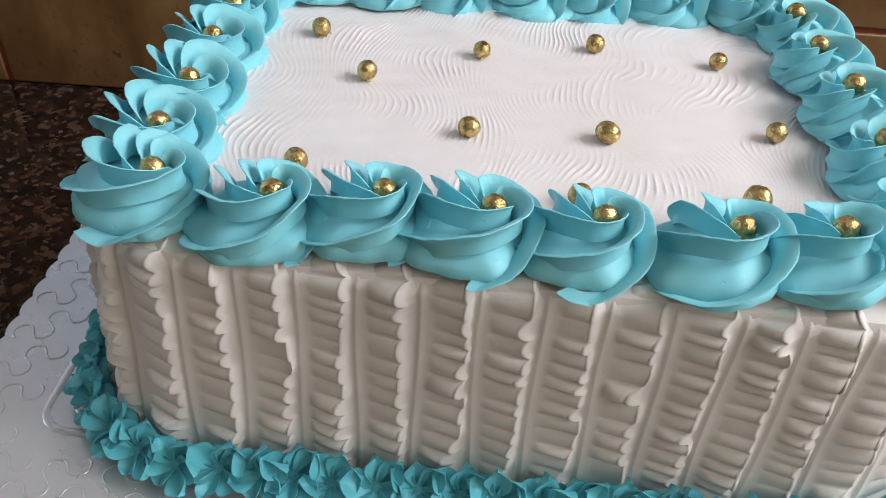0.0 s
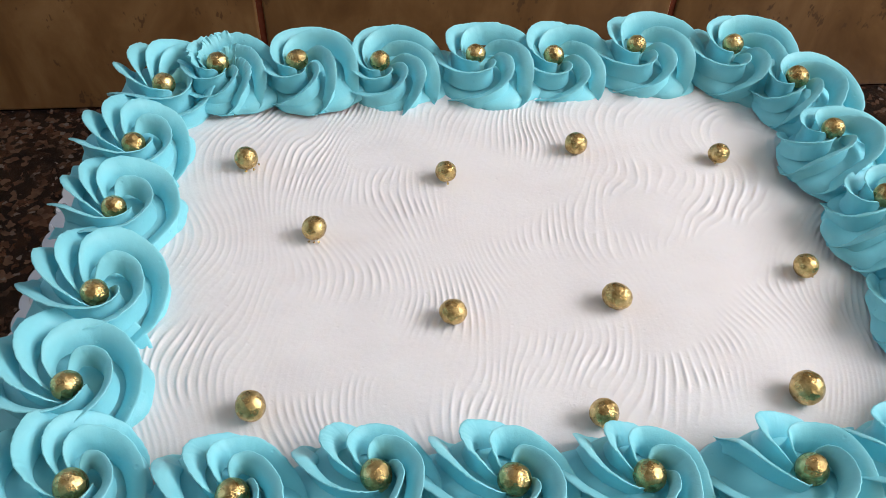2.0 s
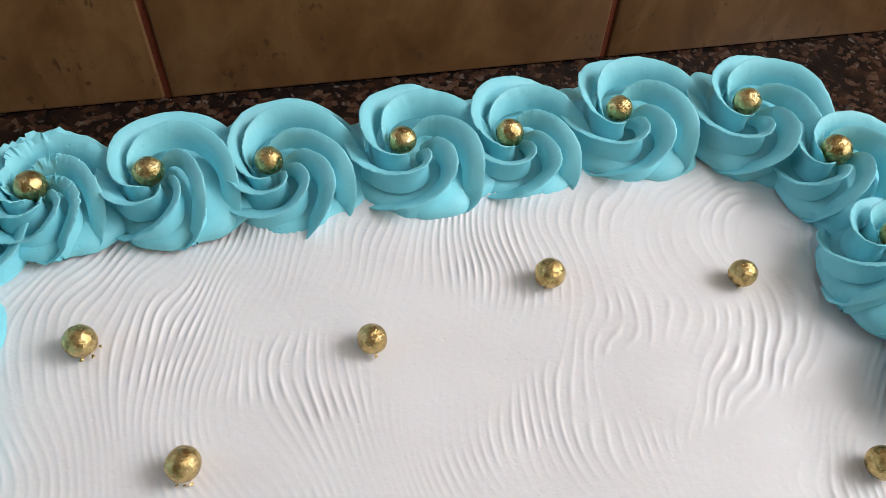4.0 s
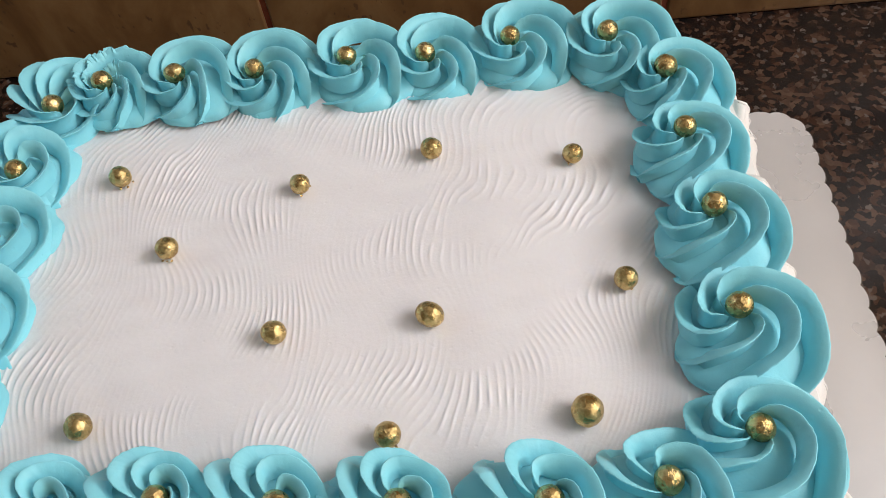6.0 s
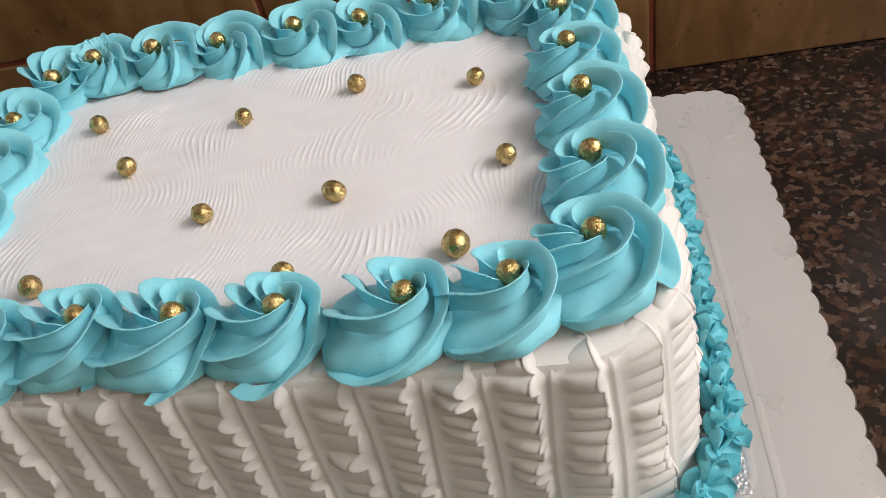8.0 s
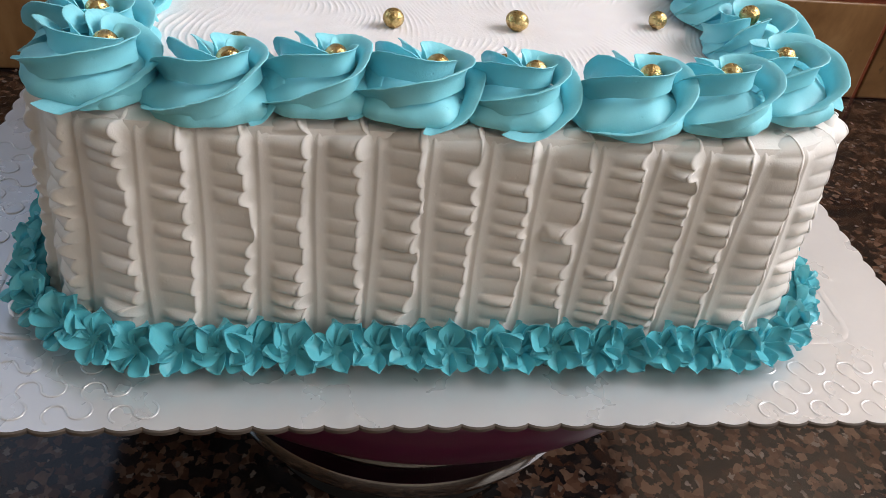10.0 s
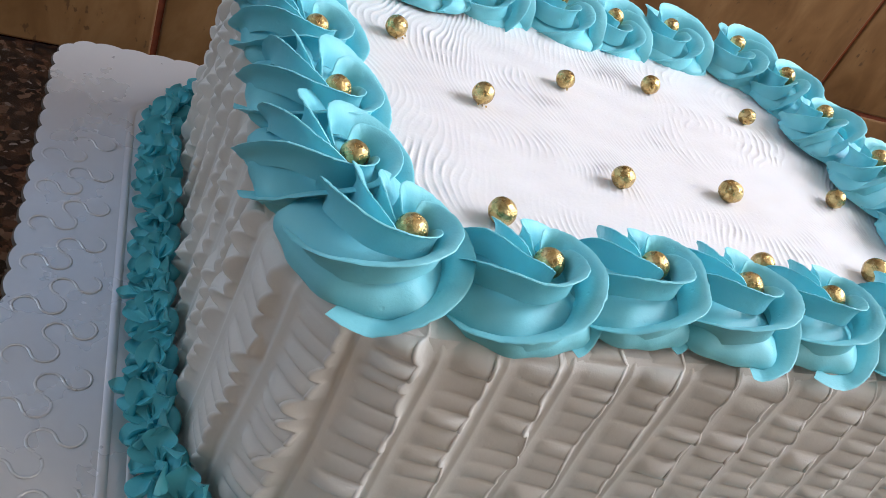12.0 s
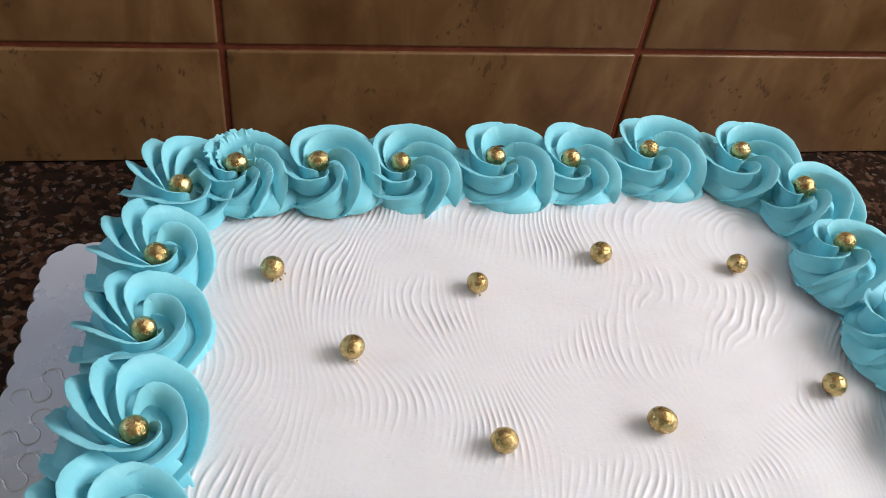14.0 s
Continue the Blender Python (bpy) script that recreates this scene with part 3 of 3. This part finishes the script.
    for w, z in profile:
        for j in range(turns):
            a = 2 * math.pi * j / turns
            r = w * (1 + 0.05 * w * math.sin(5 * a + seed) + 0.02 * w * math.sin(11 * a + 2 * seed))
            verts.append(centre * min(1.0, w / 0.6) + Vector((24.5 * math.cos(a) * r, (26.5 - 2.0 * max(0.0, math.sin(a)) - 4.0 * max(0.0, -math.sin(a))) * math.sin(a) * r, z + 2.6 * max(0.0, -math.sin(a)) * math.sin(math.pi * min(1.0, w / 0.95)) ** 0.6 + 0.5 * math.sin(5 * a + seed) * w)))
    return mesh_of("rosette", [v / 1000 for v in verts], grid_faces(len(profile), turns, True), BLUE, True, 50), petals


# heart of each rosette: x, y, z, size; counter-clockwise from the front corner
FRONT = [(-0.129, -0.093, 0.292, 1.02), (-0.086, -0.098, 0.290, 0.98), (-0.047, -0.096, 0.292, 0.92), (-0.009, -0.0995, 0.291, 0.98), (0.029, -0.101, 0.291, 0.92), (0.075, -0.103, 0.292, 0.98), (0.111, -0.099, 0.292, 0.94), (0.141, -0.085, 0.294, 0.98)]
RIGHT = [(0.145, -0.041, 0.294, 0.96), (0.146, 0.002, 0.295, 0.94), (0.144, 0.044, 0.293, 0.90), (0.143, 0.080, 0.293, 0.88)]
BACK = [(0.122, 0.105, 0.294, 0.94), (0.079, 0.111, 0.291, 0.94), (0.040, 0.107, 0.289, 0.88), (0.004, 0.107, 0.291, 0.93), (-0.039, 0.105, 0.290, 0.93), (-0.075, 0.103, 0.293, 0.84), (-0.109, 0.102, 0.293, 0.80)]
LEFT = [(-0.131, 0.092, 0.290, 0.98), (-0.137, 0.053, 0.290, 0.94), (-0.138, 0.017, 0.290, 0.96), (-0.137, -0.023, 0.290, 1.0), (-0.138, -0.059, 0.290, 1.02)]
ROSES = FRONT + RIGHT + BACK + LEFT
BEAD_R = 0.0047
rnd = random.Random(11)
for k, (x, y, z, size) in enumerate(ROSES):
    px, py = ROSES[k - 1][:2]
    qx, qy = ROSES[(k + 1) % len(ROSES)][:2]
    heading = math.degrees(math.atan2(qy - py, qx - px)) + rnd.uniform(-7, 7)
    grow = 1.03 if k < 8 else 1.06 if k < 12 else 1.14 if k < 19 else 1.07
    at = CAKE_INV @ pose(x, y, z + (0.0026 if k < 8 else 0.0012 if k > 18 else 0.0), rnd.uniform(-3, 3), rnd.uniform(-3, 3), heading) @ Matrix.Diagonal((size * grow * 1.06, size * grow, 0.34 + 0.6 * size, 1))
    fan_side, surge, fins = (132, 0.56, rnd.choice((4, 5, 5))) if k < 8 else (125, 0.45, 5) if k < 12 else (128, 0.42, rnd.choice((5, 6))) if k < 19 else (238, 0.46, 5)
    core, petals = rosette(500 + k, fan_side, surge, fins, 1.0 if k == 18 else 0.0)
    rose = part("rosette", core, cake, "ragged sky blue cream rosette" if k == 18 else "sky blue cream rosette", at)
    for me in petals:
        part("petal", me, rose)

# ---- stars round the foot ----


def star(seed):
    """A squeezed star of curled, pointed cream petals on a small core."""
    rnd = random.Random(seed)
    verts, faces = [], []

    def add(vs, fs):
        k = len(verts)
        verts.extend(vs)
        faces.extend(tuple(i + k for i in q) for q in fs)

    core = []
    for i in range(7):
        a = math.pi * i / 6
        for j in range(14):
            b = 2 * math.pi * j / 14
            core.append((7.0 * math.sin(a) * math.cos(b), 7.0 * math.sin(a) * math.sin(b), 0.5 + 4.0 * math.cos(a)))
    add(core, grid_faces(7, 14, True))
    petals = 6
    for p in range(petals):
        turn = 2 * math.pi * (p + rnd.uniform(-0.13, 0.13)) / petals
        length, wide = rnd.uniform(0.92, 1.08) * (7.6, 9.4, 10.8, 10.2, 10.8, 9.4)[p], rnd.uniform(0.9, 1.1) * (3.3, 4.0, 4.7, 4.2, 4.7, 4.0)[p]
        twist, lift = rnd.uniform(0.15, 0.75), rnd.uniform(1.0, 3.0)
        droop, up = rnd.uniform(-1.5, 1.0), rnd.uniform(0.05, 0.40)
        rows, cols = 11, 9
        for side in (1, -1):
            sheet = []
            for i in range(rows):
                v = i / (rows - 1)
                half = wide * (0.38 + 0.62 * math.sin(math.pi / 2 * min(1, v / 0.55)) ** 1.3) * (max(0.0, 1 - ((v - 0.55) / 0.45) ** 2) ** 0.95 if v > 0.55 else 1) + 0.10
                for j in range(cols):
                    w = -1 + 2 * j / (cols - 1)
                    x = 1.2 + v * length * (1 - 0.10 * w * w)
                    y = w * half + 1.6 * v * v
                    z = 2.6 + up * x * v + lift * math.sin(math.pi * min(1, v * 0.9)) - droop * v**2.2 + 5.4 * abs(w) ** 1.25 * (0.3 + 0.7 * v) * (1.2 - 0.80 * v) + 0.9 * w * math.sin(5 * v + p) + (0.36 * (1 - w * w) ** 0.5 + 0.36) * side + 1.1 * max(0.0, v - 0.72) / 0.28
                    c, s = math.cos(twist * v), math.sin(twist * v)
                    y, z = y * c - (z - 2.6) * s, 2.6 + y * s + (z - 2.6) * c
                    sheet.append((x * math.cos(turn) - y * math.sin(turn), x * math.sin(turn) + y * math.cos(turn), z))
            fs = grid_faces(rows, cols)
            add(sheet, fs if side > 0 else [tuple(reversed(q)) for q in fs])
        top, low = len(verts) - 2 * rows * cols, len(verts) - rows * cols
        rim = [j for j in range(cols)] + [i * cols + cols - 1 for i in range(1, rows)] + [(rows - 1) * cols + j for j in range(cols - 2, -1, -1)] + [i * cols for i in range(rows - 2, 0, -1)]
        for a, b in zip(rim, rim[1:] + rim[:1]):
            faces.append((top + b, top + a, low + a, low + b))
        faces.append((p * 2 + 14, low, low + 1))
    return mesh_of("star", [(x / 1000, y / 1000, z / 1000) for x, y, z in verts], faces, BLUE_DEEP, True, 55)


STAR_MESHES = [star(200 + k) for k in range(8)]
total = rect_length(HX + 0.0148, HY + 0.0155, HR + 0.0148)
count = 74
rnd = random.Random(17)
for k in range(count):
    s = total * (k + rnd.uniform(-0.12, 0.12)) / count
    (x, y), (nx, ny) = rounded_rect(HX + 0.0148, HY + 0.0155, HR + 0.0148, s)
    out = rnd.uniform(-0.001, 0.0012)
    facing = math.degrees(math.atan2(ny, nx))
    at = pose(x + nx * out, y + ny * out, 0.0080 + rnd.uniform(-0.001, 0.001), 0, 0, facing + rnd.uniform(-8, 8)) @ pose(0, 0, 0, 0, 49 + rnd.uniform(-9, 9), 0) @ pose(0, 0, 0, 0, 0, rnd.uniform(-20, 20))
    sc = rnd.uniform(1.12, 1.26)
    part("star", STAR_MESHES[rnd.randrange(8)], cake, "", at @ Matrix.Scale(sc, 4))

# ---- gold beads ----


def bead(seed, oval):
    rnd = random.Random(seed)
    bm = bmesh.new()
    bmesh.ops.create_icosphere(bm, subdivisions=4, radius=1)
    off = Vector((rnd.uniform(0, 50), rnd.uniform(0, 50), rnd.uniform(0, 50)))
    for v in bm.verts:
        d = v.co.normalized()
        v.co = d * BEAD_R * (1 + 0.035 * noise.noise(d * 1.6 + off) + 0.02 * noise.noise(d * 5 + off) + 0.012 * noise.noise(d * 11 + off))
        v.co.x *= 1 + oval
    me = bpy.data.meshes.new("gold_bead")
    bm.to_mesh(me)
    bm.free()
    me.materials.append(GOLD)
    me.polygons.foreach_set("use_smooth", [True] * len(me.polygons))
    return me


BEADS = [bead(60 + k, (0.0, 0.03, 0.06)[k % 3]) for k in range(6)]
OVAL = bead(90, 0.16)


def flake():
    """A crumpled crumb of leaf."""
    rnd = random.Random(77)
    bm = bmesh.new()
    bmesh.ops.create_icosphere(bm, subdivisions=1, radius=0.0007)
    for v in bm.verts:
        v.co *= rnd.uniform(0.5, 1.5)
        v.co.z *= 0.5
    me = bpy.data.meshes.new("flake")
    bm.to_mesh(me)
    bm.free()
    me.materials.append(GOLD)
    return me


FLAKE = flake()
SCATTER = [(-0.095, 0.053), (-0.067, 0.012), (-0.015, 0.041), (0.041, 0.055), (0.100, 0.046), (-0.019, -0.031), (0.039, -0.028), (0.112, -0.018), (-0.085, -0.064), (0.024, -0.074), (0.091, -0.070)]
rnd = random.Random(23)
for k, (x, y) in enumerate(SCATTER):
    size = (1.0, 0.97, 0.90, 1.0, 0.90, 0.96, 1.0, 0.94, 1.0, 0.98, 1.16)[k]
    ob = new("gold_bead", OVAL if k == 6 else BEADS[k % 6])
    ob.matrix_basis = pose(x, y, TOP_Z + 0.0006 + BEAD_R * size * 0.95, 15 * (k % 3), 10, -25 if k == 6 else rnd.uniform(0, 360)) @ Matrix.Scale(size, 4)
    tagged(ob, "gold leafed sugar bead resting on the white icing", "bead", "gold beads on the icing")
    for _ in range((4, 3, 2, 0, 1, 0, 0, 2, 0, 1, 0)[k]):
        a, r = rnd.uniform(-2.2, 0.9), BEAD_R * size
        flat = Vector((math.cos(a), math.sin(a), 0))
        part("flake", FLAKE, ob, "loose crumb of gold leaf", ob.matrix_basis.inverted() @ Matrix.Translation(Vector((x, y, TOP_Z + 0.0012 + rnd.uniform(0, 0.35) * r)) + flat * r * rnd.uniform(0.86, 1.02)) @ pose(0, 0, 0, rnd.uniform(0, 90), rnd.uniform(0, 90), rnd.uniform(0, 90)) @ Matrix.Scale(rnd.uniform(0.6, 1.2), 4))
for k, (x, y, z, size) in enumerate(ROSES):
    ob = new("gold_bead", BEADS[(k * 5 + 1) % 6])
    ob.matrix_basis = pose(x, y, z, rnd.uniform(0, 360), rnd.uniform(0, 360), rnd.uniform(0, 360)) @ Matrix.Scale(rnd.uniform(0.93, 1.03), 4)
    tagged(ob, "gold leafed sugar bead set in the heart of a blue rosette", "bead", "gold beads in the rosettes")
